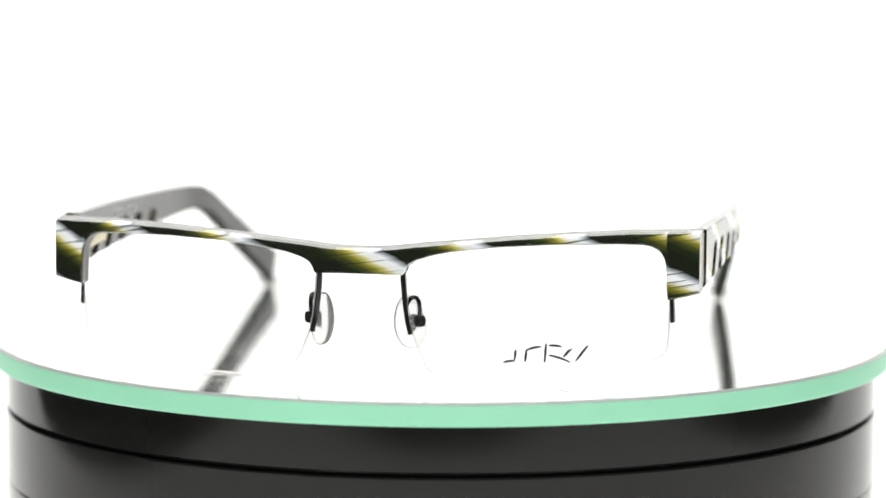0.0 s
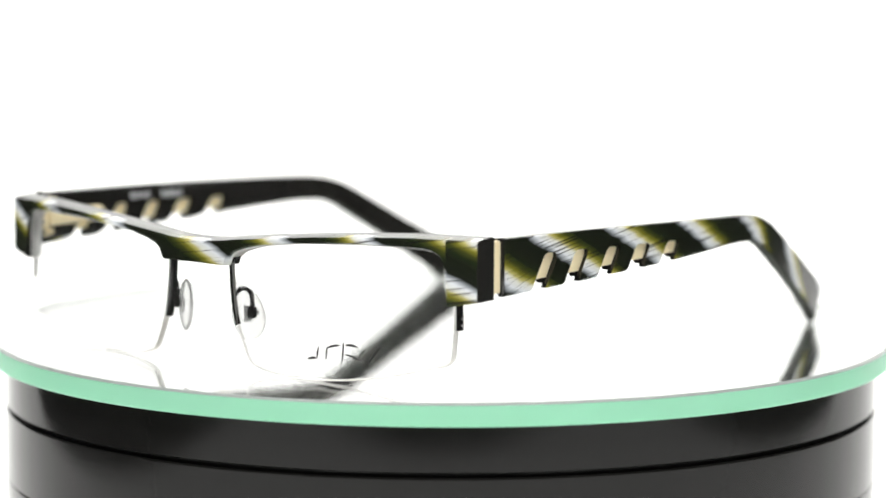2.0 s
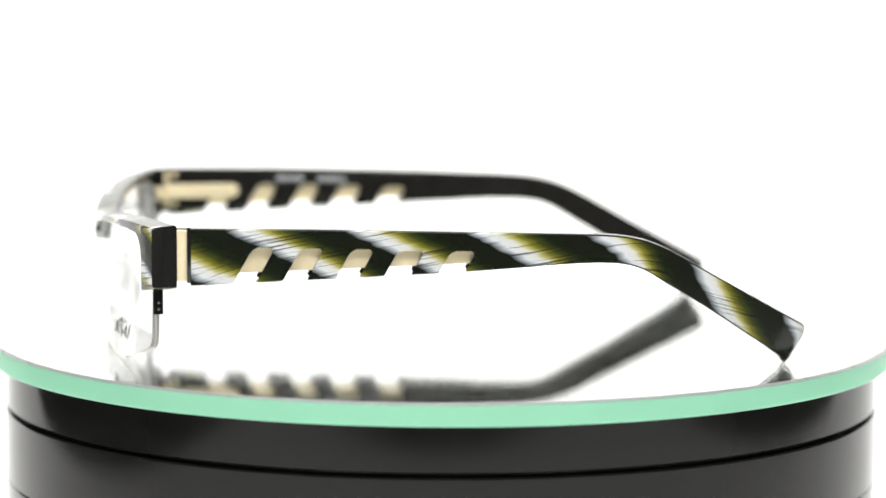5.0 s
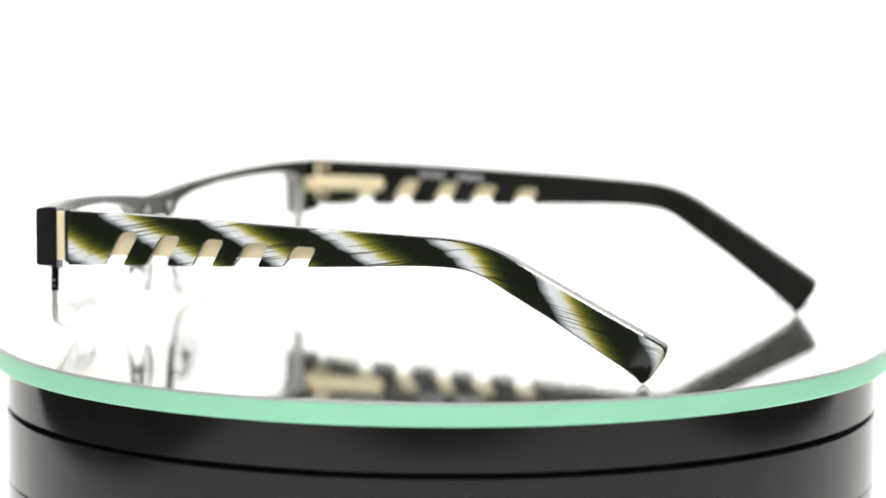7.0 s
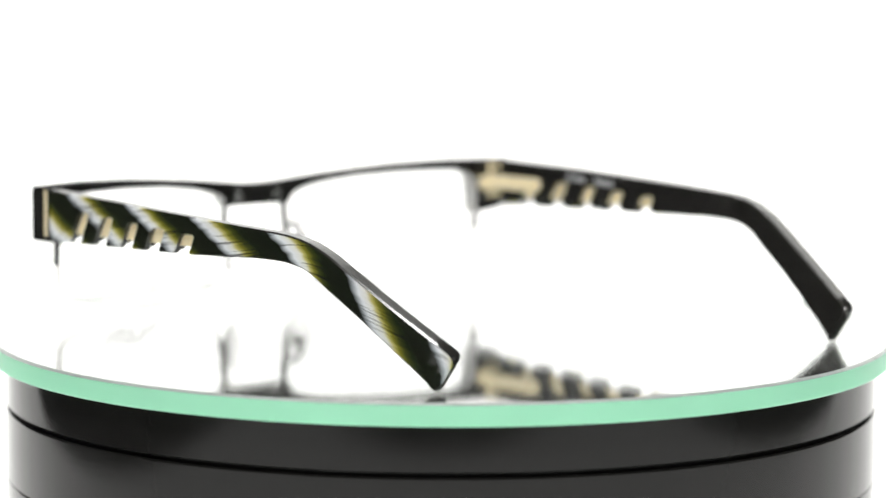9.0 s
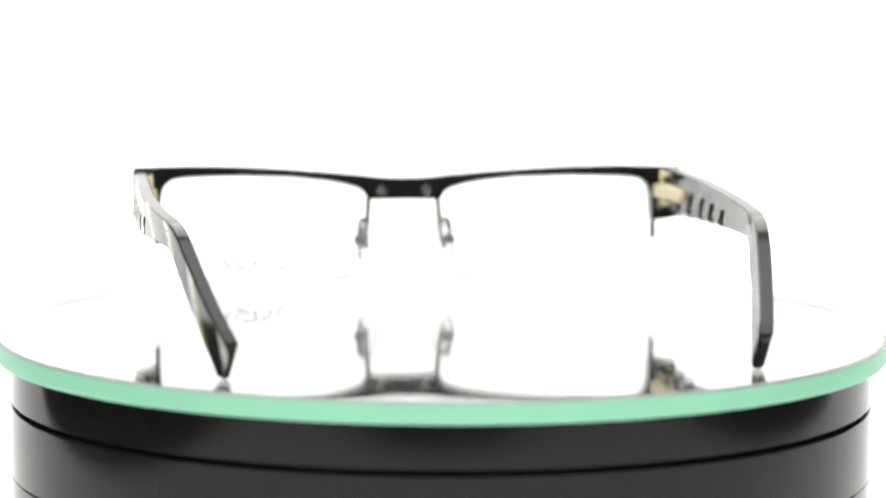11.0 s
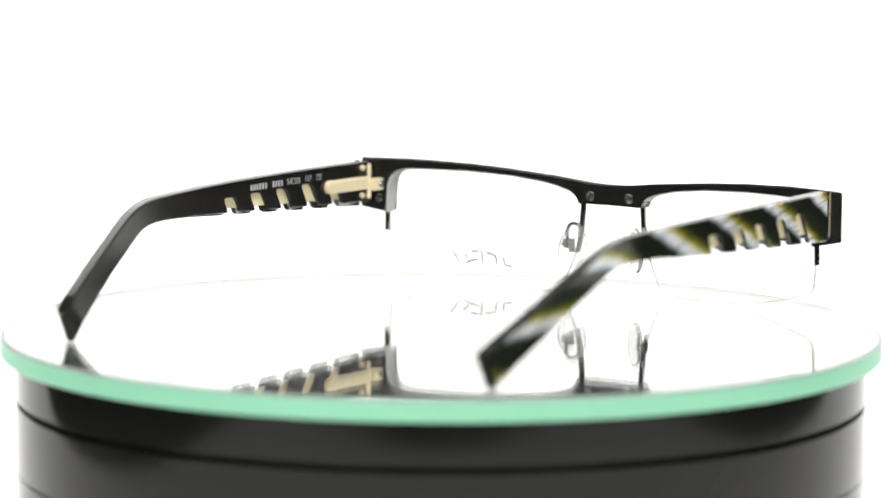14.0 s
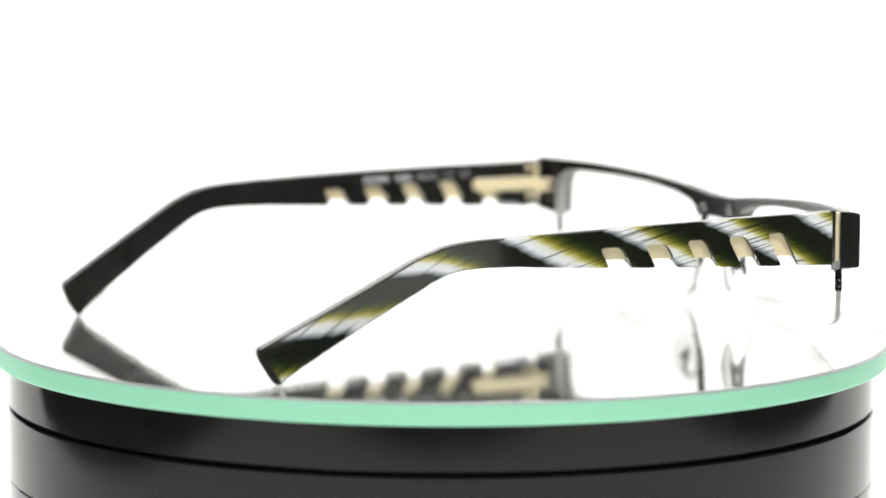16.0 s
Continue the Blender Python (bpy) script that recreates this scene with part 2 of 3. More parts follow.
def room():
    """Plain dark grey studio room that closes the place."""
    x0, x1, y0, y1, z0, z1, t = -2.2, 2.2, -2.6, 2.0, -0.9, 1.7, 0.1

    def slab(name, a, b, label):
        bm = bmesh.new()
        bmesh.ops.create_cube(bm, size=1)
        for v in bm.verts:
            v.co = Vector([a[i] + (b[i] - a[i]) * (v.co[i] + 0.5) for i in range(3)])
        tagged(part(name, bm, M_FLOOR if name == "floor" else M_WALL, None, label), category="wall" if "wall" in name else name, kind="structure")

    slab("wall_north", (x0 - t, y1, z0), (x1 + t, y1 + t, z1), "plain dark grey painted studio wall")
    slab("wall_south", (x0 - t, y0 - t, z0), (x1 + t, y0, z1), "plain dark grey painted studio wall")
    slab("wall_east", (x1, y0, z0), (x1 + t, y1, z1), "plain dark grey painted studio wall")
    slab("wall_west", (x0 - t, y0, z0), (x0, y1, z1), "plain dark grey painted studio wall")
    slab("floor", (x0 - t, y0 - t, z0 - t), (x1 + t, y1 + t, z0), "plain dark grey carpeted studio floor")
    slab("ceiling", (x0 - t, y0 - t, z1), (x1 + t, y1 + t, z1 + t), "plain dark grey studio ceiling")


def turntable():
    base = new("turntable_base")
    tagged(base, "glossy black plastic turntable base with a grooved rim", "turntable")
    part("collar", lathe([(0, -5.2), (103.3, -5.2), (103.6, -5.5), (103.6, -5.6), (103.6, -15.1), (103.6, -15.25), (103.4, -15.5), (103.0, -15.6), (0, -15.6)]), M_PLASTIC, base)
    part("groove", lathe([(0, -15.4), (102.4, -15.4), (102.4, -16.6), (0, -16.6)]), M_MATT, base, "dark recessed groove")
    part("body", lathe([(0, -16.45), (103.4, -16.45), (103.65, -16.55), (103.7, -16.7), (103.7, -16.9), (103.7, -32.4), (103.7, -32.6), (103.5, -32.9), (103.7, -33.2), (103.7, -33.4),
                        (103.7, -126), (103.7, -127), (102.3, -130), (0, -130)]), M_PLASTIC, base)


def glass_disc():
    disc = new("glass_disc")
    tagged(disc, "round mirrored glass disc with a pale green edge", "glass disc")
    r = 107.2
    part("pane", lathe([(0, 0), (r - 0.75, 0), (r - 0.3, -0.3), (r - 0.3, -4.6), (0, -4.6)], 256), M_GLASS, disc, "clear glass top").visible_shadow = False
    part("silvering", lathe([(0, -4.7), (r - 0.6, -4.7), (r - 0.6, -5.1), (0, -5.1)], 256), M_MIRROR, disc, "mirror coating beneath the glass")
    part("edge", lathe([(r - 0.28, -0.45), (r, -0.5), (r, -4.7), (r - 0.4, -5.1), (r - 0.55, -5.1), (r - 0.28, -4.6), (r - 0.28, -0.45)], 256), M_EDGE, disc, "pale green ground glass edge")
    part("arris", lathe([(r - 0.8, 0.02), (r - 0.62, 0.03), (r, -0.48), (r - 0.28, -0.5), (r - 0.8, 0.02)], 256), M_ARRIS, disc, "grey bevelled arris")
    return disc


# ---- the spectacles, in millimetres: x along the front, y to the back, z up ----


def front_y(x):
    return -82.5 + (12.5 if x > 0 else 10.2) * (x / 70.0) ** 2


def tilt(x, z):
    return z + 0.006 * x * max(z, 0) / 32.0


BAR_TOP = [(0, 28.4), (4, 28.45), (8, 28.75), (12, 29.25), (22, 30.2), (33, 31.1), (44, 31.8), (57, 32.3), (71.8, 32.3)]
BAR_LOW = [(0, 23.5), (9.6, 23.4), (9.9, 23.9), (10.2, 24.7), (10.7, 25.5), (11.5, 26.2), (12.6, 26.8), (15.9, 27.8), (20.5, 28.7), (30, 29.75),
           (43, 30.35), (55, 30.4), (60, 30.2), (61.8, 29.8), (63.0, 29.2), (63.9, 28.3), (64.5, 27.2), (64.9, 25.8), (65.1, 23.7), (65.3, 18.3), (68.5, 18.9), (71.8, 19.6)]
LENS_LOW = [(9.9, 22.9), (10.3, 18), (10.7, 14), (11.4, 10.4), (12.4, 7.8), (13.5, 5.2), (14.3, 3.5), (15.3, 2.3), (16.6, 1.6), (19.8, 0.8), (25, 0.25),
            (29, 0.08), (34, 0.2), (40, 0.65), (49.6, 2.0), (58, 4.0), (62.4, 5.2), (63.9, 5.9), (64.7, 6.9), (65.0, 8.0), (65.3, 13.4), (65.45, 18.6)]


BANDS = [(-100, -98), (-73.7, -72), (-54.7, -48), (-32, -24), (-5.2, 0), (20, 24), (46, 48), (68, 72), (92, 96)]


def band(x, v):
    """Where on the slanting bands a point of the front lies; the end piece was cut from another stretch of the sheet."""
    return (lerp(BANDS, x + 1.9 * v + (-5 if x > 65 else 0)), v)


def columns(side, xs, low, top, y0, y1, ch, inset=0.0, pattern=True, rise=(0.0, 0.0), rear=0.0):
    loops, uvs = [], []
    for x in xs:
        X = side * x if side else x
        ax = abs(x)
        zb, zt = tilt(X, low(ax)) + inset, tilt(X, top(ax)) - inset
        c = min(ch, (zt - zb) * 0.3)
        y = front_y(X)
        loops.append([(X, y + y0 + c, zb), (X, y + y0, zb + c), (X, y + y0, zt - c), (X, y + y0 + c, zt + rise[0]), (X, y + y1 - rear, zt + rise[1]), (X, y + y1, zt + rise[1] - rear), (X, y + y1, zb)])
        uvs.append([band(X, z - 29.5) for z in (zb, zb + c, zt - c, zt, zt, zt, zb)])
    return skin(loops, uvs if pattern else None)


def bar_xs():
    half = sorted({round(p[0], 3) for p in BAR_TOP + BAR_LOW} | {round(i * 2.5, 3) for i in range(1, 28)})
    half = [x for x in half if x <= 71.8]
    return [-x for x in half[::-1]] + half[1:]


def front(owner):
    xs = bar_xs()
    low, top = (lambda x: lerp(BAR_LOW, x)), (lambda x: lerp(BAR_TOP, x))
    bar = part("front_bar", columns(0, xs, low, top, 0.0, 2.3, 0.4, rise=(0.05, 0.4), rear=0.02), M_FRONT, owner, "horn-patterned acetate brow bar in white, yellow and black")
    bar.data.materials.append(M_BLACK)
    for f in bar.data.polygons:
        if (abs(f.normal.x) > 0.9 and abs(f.center.x) > 0.071) or (f.normal.y > -0.3 and f.normal.z < 0.5 and 0.012 < abs(f.center.x) < 0.066):
            f.material_index = 1
    part("back_plate", columns(0, xs, low, top, 2.25, 5.4, 0.05, 0.06, False, (0.4, 0.75), 0.45), M_METAL, owner, "black metal back plate")
    for side in (-1, 1):
        lens_xs = sorted({p[0] for p in LENS_LOW} | {round(12 + i * 1.5, 3) for i in range(36)})
        lens = part("lens", columns(side, lens_xs, lambda x: lerp(LENS_LOW, x), lambda x: max(lerp(BAR_LOW, x) + 0.7, lerp(LENS_LOW, x) + 0.2), 2.4, 3.9, 0.25, 0, False, rear=0.15),
                    M_LENS, owner, "clear demo lens with a printed mark" if side > 0 else "clear demo lens")
        lens.visible_shadow = False
        lens.data.materials.append(M_GROUND)
        for f in lens.data.polygons:
            if abs(f.normal.y) < 0.9:
                f.material_index = 1
        if side > 0:
            marks(lens)
        # nylon cord along the open edge of the lens
        path = [(side * x, front_y(side * x) + 3.15, tilt(side * x, z) + 0.18) for x, z in LENS_LOW if 3 < z < 12 or x > 14]
        cord = part("nylon_cord", tube(path, 0.24, 6), M_CORD, owner, "clear nylon cord in the lens groove")
        cord.visible_shadow = False
        # clear liner in the groove of the bar
        edge = [p for p in BAR_LOW if 10.4 < p[0] < 65.4]
        loops = []
        for i, (x, z) in enumerate(edge):
            (xa, za), (xb, zb) = edge[max(i - 1, 0)], edge[min(i + 1, len(edge) - 1)]
            d = math.hypot(xb - xa, zb - za)
            nx, nz = (zb - za) / d, (xa - xb) / d     # towards the lens
            y = front_y(side * x)
            loops.append([(side * (x + nx * h), y + q, tilt(side * x, z + nz * h)) for q, h in ((1.3, 0.02), (1.3, 0.3), (5.25, 0.3), (5.25, 0.02))])
        liner = part("lens_liner", skin(loops), M_LINER, owner, "whitish ground lens edge under the brow bar")
        liner.visible_shadow = False
        # rim wires
        inner = [(side * 9.25, front_y(side * 9) + 3.4, 24.2), (side * 9.3, front_y(side * 9) + 3.4, 21.5), (side * 9.7, front_y(side * 10) + 3.4, 17), (side * 10.2, front_y(side * 10) + 3.4, 13.5), (side * 10.95, front_y(side * 11) + 3.4, 10.3)]
        part("rim_wire", tube(smooth_path(inner, 5), 0.62, 8, 1.7), M_METAL, owner, "black metal inner rim wire")
        outer = [(side * 65.75, front_y(side * 65.5) + 3.6, 19.5), (side * 65.9, front_y(side * 65.5) + 3.6, 16), (side * 65.95, front_y(side * 65.5) + 3.6, 13.4)]
        part("rim_wire", tube(outer, 0.58, 8, 1.8), M_METAL, owner, "black metal outer rim stub")
        # pale beads stand in for the white glints at two holes of the stub
        for z in (15.9, 14.5):
            hole = bmesh.new()
            bmesh.ops.create_icosphere(hole, subdivisions=2, radius=0.27 * MM)
            bmesh.ops.translate(hole, verts=hole.verts, vec=Vector((side * 66.42, front_y(side * 65.5) + 3.7, z)) * MM)
            part("hole_glint", hole, M_CORD, owner, "pale bead for the glint at a hole in the rim stub")
        nose_pad(owner, side)
        screw_head("screw", (side * 6.0, front_y(side * 6) + 5.4, 25.7), (0, 1, 0), 1.35, owner, side * 0.4)
        screw_head("screw", (side * 67.2, front_y(side * 67) + 5.4, 22.4), (0, 1, 0), 1.15, owner, 0.9)


def marks(lens):
    """The printed mark: plain slanting strokes in black."""
    strokes = [((31.0, 4.8), (33.4, 5.1)), ((33.3, 5.2), (33.7, 7.6)), ((35.6, 5.0), (35.9, 7.7)), ((36.1, 7.6), (38.9, 8.3)), ((39.7, 4.9), (40.0, 9.1)),
               ((40.6, 8.5), (43.3, 8.3)), ((40.6, 6.5), (45.0, 5.0)), ((43.6, 6.0), (45.4, 7.9)), ((46.2, 5.2), (48.8, 8.6))]
    for (x0, z0), (x1, z1) in strokes:
        pts = []
        for i in range(5):
            t = i / 4
            x = x0 + (x1 - x0) * t
            pts.append((x, front_y(x) + 2.3, z0 + (z1 - z0) * t + 0.18 * math.sin(math.pi * t)))
        part("print_stroke", tube(pts, [0.16, 0.25, 0.28, 0.25, 0.15], 6, 0.5), M_INK, lens, "black printed stroke")


def nose_pad(owner, side):
    def s(x, y, z):
        return (side * x, y, z)

    arm = smooth_path([s(9.9, -78.9, 16.4), s(10.6, -77.6, 17.9), s(11.6, -76.2, 17.9), s(12.1, -75.4, 16.2), s(12.0, -75.2, 13.6)], 6)
    part("pad_arm", tube(arm, 0.5, 8), M_METAL, owner, "bent black metal nose pad arm")
    # clear pad: a flattened oval, thicker in its middle
    bm = bmesh.new()
    bmesh.ops.create_uvsphere(bm, u_segments=24, v_segments=14, radius=1)
    turn = Matrix.Translation(s(9.9, -74.8, 12.5)) @ pose(0, 0, 0, 0, 0, 40 * side) @ pose(0, 0, 0, 0, -side * 11, 0)
    for v in bm.verts:
        v.co = (turn @ Vector((v.co.x * 3.8 * (1 - 0.15 * v.co.z), v.co.y * 1.6 + 0.35 * v.co.x ** 2, v.co.z * 6.0))) * MM
    pad = part("nose_pad", bm, M_PAD, owner, "clear silicone nose pad")
    pad.visible_shadow = False
    box = block((2.4, 2.0, 2.8), 0.95, s(12.2, -75.5, 12.9), pose(0, 0, 0, 0, 0, 42 * side))
    part("pad_box", box, M_METAL, pad, "black metal pad mount")
    core = block((1.7, 0.3, 3.6), 0.12, s(10.4, -75.0, 12.4), pose(0, 0, 0, 0, 0, 40 * side))
    part("pad_insert", core, M_STEEL, pad, "ribbed metal insert in the clear pad")
    for i in range(4):
        rib = block((1.6, 0.45, 0.26), 0.1, s(10.4, -75.0, 11.1 + 0.85 * i), pose(0, 0, 0, 0, 0, 40 * side), segments=1)
        part("insert_rib", rib, M_METAL, pad)
    screw_head("pad_screw", s(12.75, -74.75, 12.9), (side * 0.55, 0.8, 0), 0.8, pad, 0.3)


TEMPLE_TOP = [(-61, 32.6), (-35, 32.3), (-7, 31.65), (8.8, 31.2), (20, 30.75)]
TEMPLE_LOW = [(-61, 21.4), (-35, 22.3), (-2, 23.4), (10, 23.8), (20, 24.1)]
BEND = [((23.5, 30.6), (23.5, 24.2)), ((27.5, 30.45), (27.3, 24.2)), ((31.2, 30.15), (30.4, 24.05)), ((34.4, 29.65), (32.9, 23.75)), ((37.4, 28.9), (35.1, 23.2)), ((40.2, 27.85), (37.1, 22.4)),
        ((43.0, 26.6), (39.0, 21.35)), ((47.0, 24.35), (42.4, 19.2)), ((55.4, 19.6), (51.2, 13.9)), ((63.2, 15.2), (59.0, 8.75)), ((70.5, 11.1), (66.2, 3.9)), ((74.6, 8.75), (69.4, 1.5)),
        ((75.15, 8.1), (69.95, 0.5)), ((75.25, 7.3), (70.5, 0.06)), ((74.92, 5.96), (71.6, 0.9))]
SLOTS = [(-52.0, -47.0, 28.4), (-41.3, -36.0, 28.2), (-29.9, -24.7, 27.9), (-19.4, -13.4, 27.6), (-7.5, -1.6, 27.3)]


ARM_TOP = TEMPLE_TOP + [up for up, low in BEND[:-3]]
OTHER_X = [(-66, 71.4), (-30, 73.3), (-10, 73.7), (0, 73.7), (14, 73.6), (26, 73.2), (38, 72.0), (48, 70.5), (58, 68.5), (68, 66.4), (76, 64.3)]


def arm_point(side, y, depth, z):
    """A point of a side arm by its length, its depth below the outer face and its height.
    The arms are not quite alike: the other one bows out, sits forward and its end is twisted inwards."""
    if side > 0:
        return (72.0 - 13.7 * (max(y + 20, 0) / 92.0) ** 2 - depth, y + 1.2 * min(max((y - 8) / 30.0, 0), 1), z)
    k = min(max((y - 20) / 22.0, 0), 1)
    x = lerp(OTHER_X, y) - 0.18 * k * k * (3 - 2 * k) * max(lerp(ARM_TOP, y) - z, 0)
    return (-(x - depth), y - 3.3 + 0.035 * max(y, 0), z)


def slope_at(b):
    return 0.56 * min(max((b + 61) / 8.0, 0), 1) * min(max((20 - b) / 18.0, 0), 1)


LIP = [(-61, 1.1), (-35, 0.9), (-2, 0.6), (12, 0.3), (20, 0)]     # the outer layer hangs lower than the inner one


def temple_columns(stretch, lip, first=-61.0):
    """Lower and upper points of the side arm, column by column: leaning in the notched stretch, square to the arm in the bend."""
    cols = []

    def add(b, lift=None):
        zb = lerp(TEMPLE_LOW, b) - lip * lerp(LIP, b)
        k = slope_at(b)
        zt = lerp(TEMPLE_TOP, b + k * 9.5)
        low_z = zb if lift is None else lift
        up = (b + k * (zt - zb), zt)
        cols.append(((b + k * (low_z - zb), low_z), up, b + k * (low_z - zb), up[0]))

    b = first
    edges = []
    for l, r, h in SLOTS:
        edges += [(l - 0.25, None), (l, lerp(TEMPLE_LOW, l) + 0.25 - lip * lerp(LIP, l)), (l + 0.01, h - 1.3), (l + 0.35, h - 0.45), (l + 1.1, h), (r - 1.1, h), (r - 0.35, h - 0.45), (r - 0.01, h - 1.3), (r, lerp(TEMPLE_LOW, r) + 0.25 - lip * lerp(LIP, r)), (r + 0.25, None)]
    plain = [(first + 0.0, None), (-60, None), (-57.5, None), (-55, None), (-45, None), (-43, None), (-34, None), (-32, None), (-23, None), (-21.5, None), (-11.5, None), (-9.5, None), (1, None), (4, None), (8, None), (12, None), (16, None), (20, None)]
    for b, lift in sorted(edges + plain, key=lambda e: e[0]):
        add(b, lift)
    u, last = 20.0, (20, 30.75)
    for up, low in BEND:
        u += math.hypot(up[0] - last[0], up[1] - last[1]) * stretch
        last = up
        cols.append((low, up, u, u))
    return cols


def temple_layer(side, depth0, depth1, ch):
    loops, uvs = [], []
    cols = temple_columns(1.07 if side > 0 else 0.97, 0 if depth1 > 2 else 1)
    outer0, inner1 = depth0, depth1
    for i, (low, up, ul, ut) in enumerate(cols):
        thin = {1: 1.15, 2: 0.6, 3: 0.2}.get(len(cols) - i, 0.0)   # rounded end
        depth0, depth1 = (outer0, inner1 - thin) if inner1 > 2 else (outer0 + thin, inner1)
        h = math.hypot(up[0] - low[0], up[1] - low[1])
        c = min(ch, h * 0.25)
        dy, dz = (up[0] - low[0]) / h, (up[1] - low[1]) / h

        def pt(along, depth):
            y, z = low[0] + dy * along, low[1] + dz * along
            return arm_point(side, y, depth, max(z, 0.03))

        inner = inner1 > 2
        if inner:   # rounding on the face towards the head
            ring = [(0, depth0), (0, depth1 - c), (c, depth1), (h - c, depth1), (h, depth1 - c), (h, depth0)]
        else:
            ring = [(0, depth1), (0, depth0 + c), (c, depth0), (h - c, depth0), (h, depth0 + c), (h, depth1)]
        loops.append([pt(*q) for q in ring])
        uvs.append([(ul + (ut - ul) * q[0] / h, q[0] - h if dz > 0.99 or ul < 20 else q[0] - h) for q in ring])
    return skin(loops, uvs)


def temple(owner, side):
    arm = part("temple", temple_layer(side, 0.0, 1.66, 0.35), M_TEMPLE_L if side > 0 else M_TEMPLE_R, owner, "notched side arm in white, yellow and black horn acetate")
    inner = part("inner_layer", temple_layer(side, 1.65, 3.3, 0.35), M_BLACK, arm, "glossy black inner layer of the side arm")
    for layer in (arm, inner):
        layer.data.materials.append(M_CUT)
        layer.data.materials.append(M_BLACK)
        for f in layer.data.polygons:
            flank = f.index % 6 if f.index < len(layer.data.polygons) - 2 else 0
            if layer == arm and (flank in (0, 4) or (flank in (1, 3) and f.center.y > 0.02)):     # polished dark edges
                f.material_index = 2
            if f.normal.z < -0.4 and f.center.y > 0.018:    # unpolished underside of the bent end
                f.material_index = 1
            if abs(f.normal.x) > 0.9 and f.center.y < 0.012:
                f.use_smooth = False
    # gold core plate that shows in the notches
    loops = []
    for i in range(27):
        y = -60 + i * 61.5 / 26
        zb, zt = lerp(TEMPLE_LOW, y) + 1.15, lerp(TEMPLE_TOP, y) - 1.0
        loops.append([arm_point(side, y, 1.25, zb), arm_point(side, y, 1.25, zt), arm_point(side, y, 2.05, zt), arm_point(side, y, 2.05, zb)])
    part("core_plate", skin(loops), M_GOLD, arm, "pale gold metal core plate in the notches")
    part("hinge_plate", block((2.3, 3.6, 11.0), 0.25, arm_point(side, -62.6, 1.5, 26.75)), M_GOLD, arm, "pale gold metal end strip")
    part("hinge_cap", block((1.4, 0.9, 12.0), 0.25, arm_point(side, -61.35, 0.5, 26.9)), M_BLACK, arm)
    # hinge on the inner face
    part("hinge_cover", block((0.9, 3.5, 11.4), 0.2, arm_point(side, -62.7, 2.9, 26.8)), M_BLACK, arm)
    loops = []
    for k in range(15):    # spring bar with a round end
        a = min(math.pi / 2, math.pi / 2 * k / 8)
        y, h = (-43.0 - 1.7 * (1 - math.cos(a)), 1.72 * math.sin(a) + 0.03) if k < 9 else (-44.7 - (k - 8) * 2.78, 1.75)
        d = 4.55 + (0.0 if side > 0 else 0.07 * (-y - 43))
        loops.append([arm_point(side, y, q, 26.7 + v) for q, v in ((3.2, -h), (d - 0.35, -h), (d, -h * 0.75), (d, h * 0.75), (d - 0.35, h), (3.2, h))])
    part("hinge_bar", skin(loops), M_GOLD, arm, "pale gold spring hinge bar")
    part("hinge_barrel", tube([arm_point(side, -61.6, 4.4, 22.4), arm_point(side, -61.6, 4.4, 23), arm_point(side, -61.6, 4.4, 31.4), arm_point(side, -61.6, 4.4, 32)], [0.4, 0.62, 0.62, 0.4], 12), M_GOLD, arm, "pale gold hinge barrel")
    part("hinge_lug", block((2.0, 4.4, 3.4), 0.4, arm_point(side, -64.4, 5.0, 26.2)), M_GOLD, arm, "pale gold hinge lug")
    screw_head("hinge_screw", arm_point(side, -64.9, 5.95, 26.2), (-side, 0, 0), 0.95, arm, 0.2)
    for z in (23.4, 30.9):
        part("rivet", tube([arm_point(side, -59.6, 3.1, z), arm_point(side, -59.6, 4.1, z), arm_point(side, -59.6, 4.4, z)], [0.75, 0.75, 0.4], 12), M_GOLD, arm)
    # grey print on the inner face: the size can be read, the rest is plain bars
    rng = random.Random(4 + side)
    bars = ((-18.2, -11.4), (-24.9, -20.2)) if side > 0 else ((-33.0, -25.6), (-22.4, -14.6))
    for a, b in bars:
        y = a
        while y < b - 0.5:
            w = rng.uniform(0.75, 0.95)
            z = lerp(TEMPLE_TOP, y) - 2.6
            part("print_bar", block((0.06, w, 1.55 + rng.uniform(-0.1, 0.1)), 0.02, arm_point(side, y + w / 2, 3.31, z), segments=1), M_PRINT, arm)
            y += w + 0.35
    if side > 0:
        for word, y in (("54\u25a118", -26.7), ("137", -34.4), ("CE", -39.5)):
            lettering(word, arm_point(side, y, 3.32, lerp(TEMPLE_TOP, y) - 3.35), 2.3, arm)


def lettering(word, place, size, owner):
    """A printed word on the inner face of an arm, read from the tip towards the hinge."""
    curve = bpy.data.curves.new("lettering", "FONT")
    curve.body, curve.size, curve.extrude = word, size * MM, 0.02 * MM
    letters = new("lettering", curve)
    mesh = bpy.data.meshes.new_from_object(letters.evaluated_get(bpy.context.evaluated_depsgraph_get()))
    bpy.data.objects.remove(letters)
    # reading direction along -y, letters upright, facing the head
    mesh.transform(Matrix.Translation(Vector(place) * MM) @ Matrix(((0, 0, -1, 0), (-1, 0, 0, 0), (0, 1, 0, 0), (0, 0, 0, 1))) @ Matrix.Scale(0.86, 4, (1, 0, 0)))
    mesh.materials.clear()
    mesh.materials.append(M_PRINT)
    ob = new("print_text", mesh)
    ob.parent = owner
    return tagged(ob, "grey printed size mark")


def spectacles():
    owner = new("eyeglasses")
    tagged(owner, "half-rim eyeglasses with horn-patterned acetate and gold hinges on a glass disc", "eyeglasses")
    front(owner)
    for side in (-1, 1):
        temple(owner, side)
    return owner


room()
backdrop()
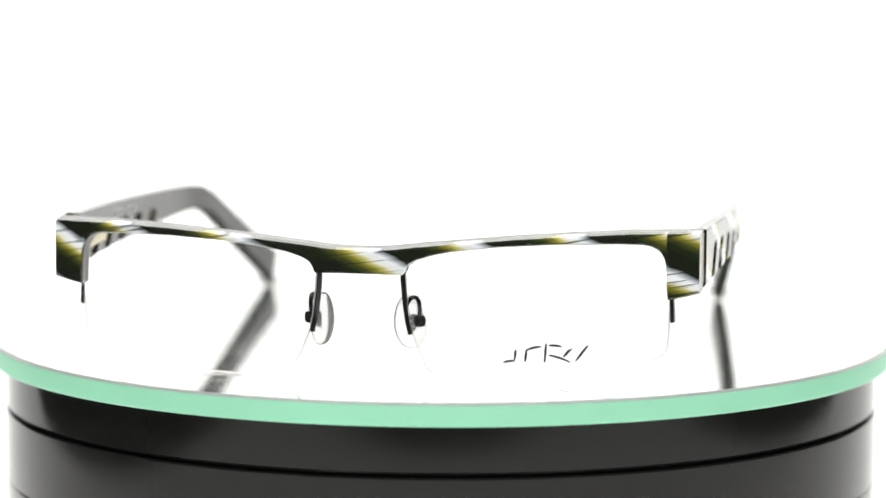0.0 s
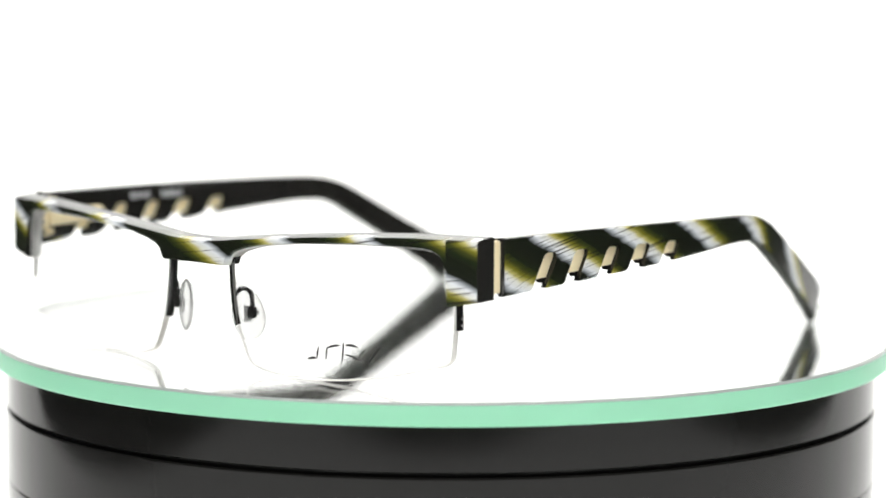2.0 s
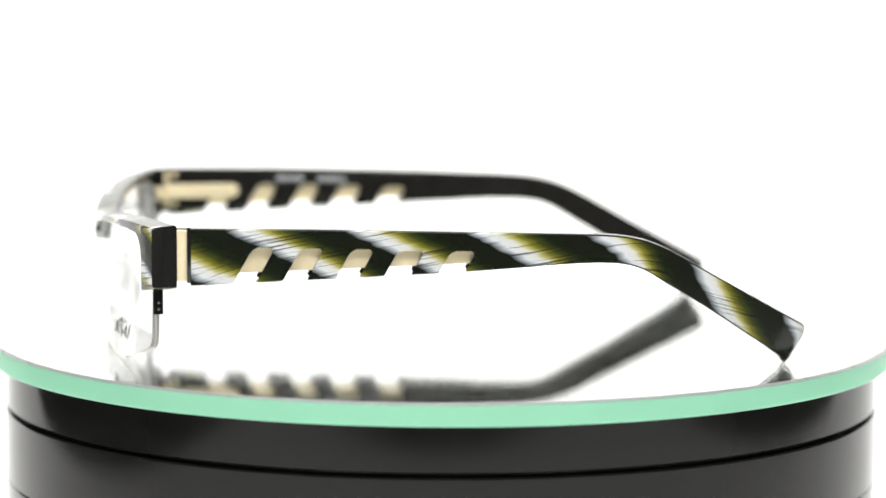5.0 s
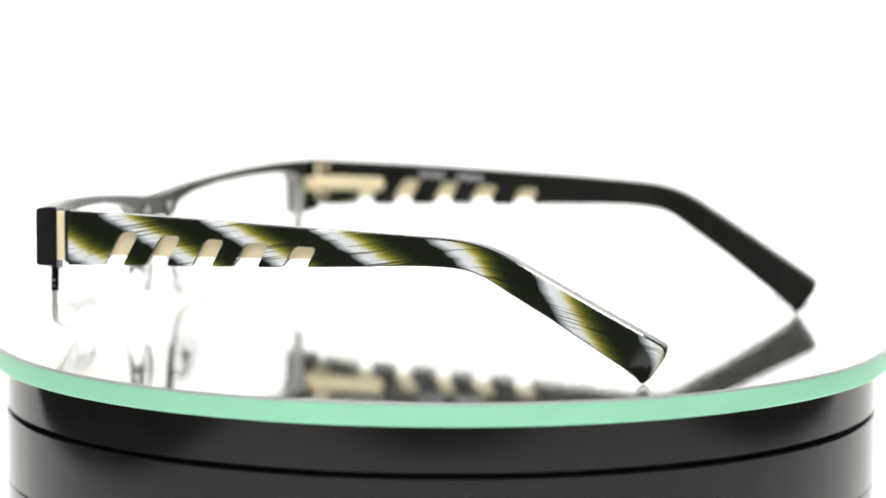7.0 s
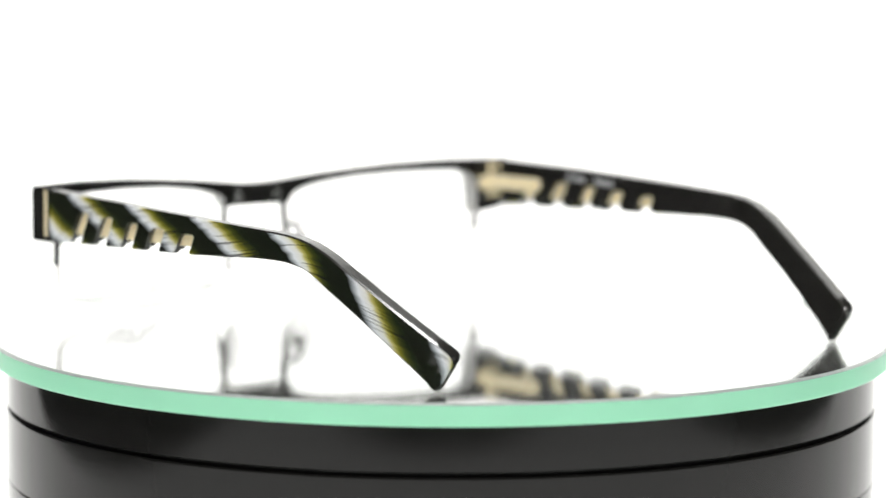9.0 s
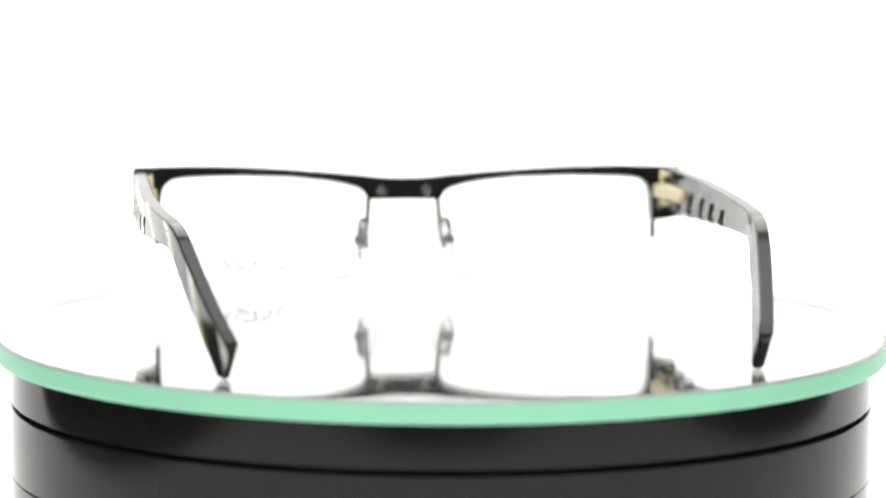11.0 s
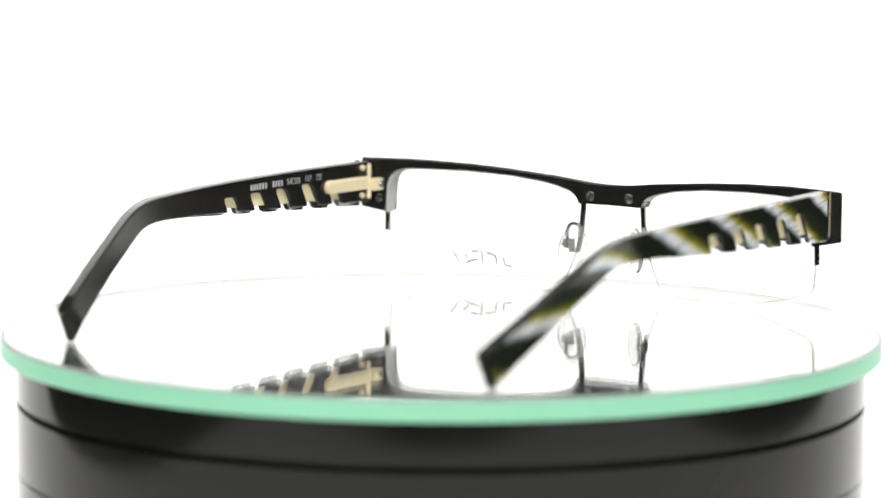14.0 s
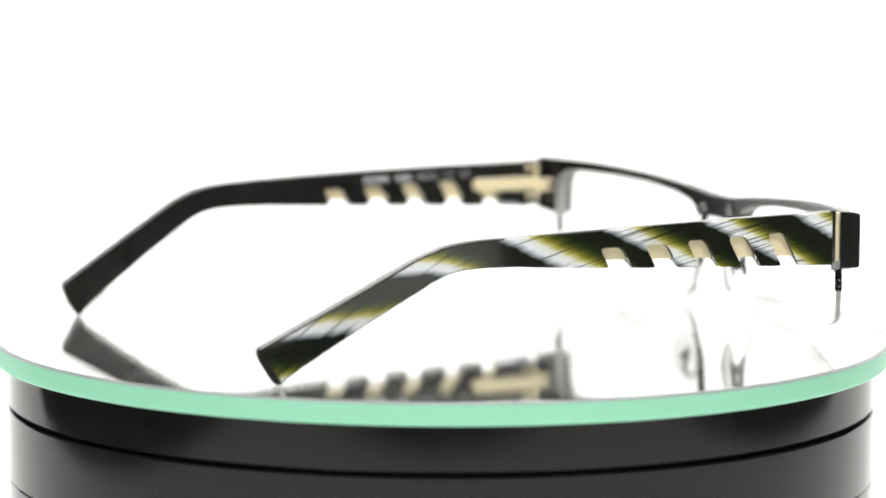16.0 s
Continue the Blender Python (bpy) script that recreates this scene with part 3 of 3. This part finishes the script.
turntable()
disc = glass_disc()
glasses = spectacles()

TURN = [(0.0, -12.6), (0.5, -19.7), (1.0, -27.0), (1.5, -34.4), (2.0, -41.75), (2.5, -49.0), (3.0, -56.1), (3.5, -63.2), (4.0, -70.4), (4.2, -73.3), (5.25, -88.3),
        (6.3, -103.2), (6.5, -106.0), (7.0, -113.2), (7.5, -120.2), (8.0, -127.2), (8.5, -134.3), (8.7, -137.3), (9.75, -153.6), (10.8, -169.5), (11.0, -172.5), (11.5, -179.8),
        (12.0, -187.1), (12.5, -194.2), (13.0, -201.0), (13.5, -208.1), (14.0, -215.1), (14.5, -222.1), (15.0, -229.2), (15.5, -236.4), (16.0, -243.7)]


def motions():
    for thing in (disc, glasses):
        walk(thing, [(t, pose(0, 0, 0, 0, 0, a)) for t, a in TURN])


motions()
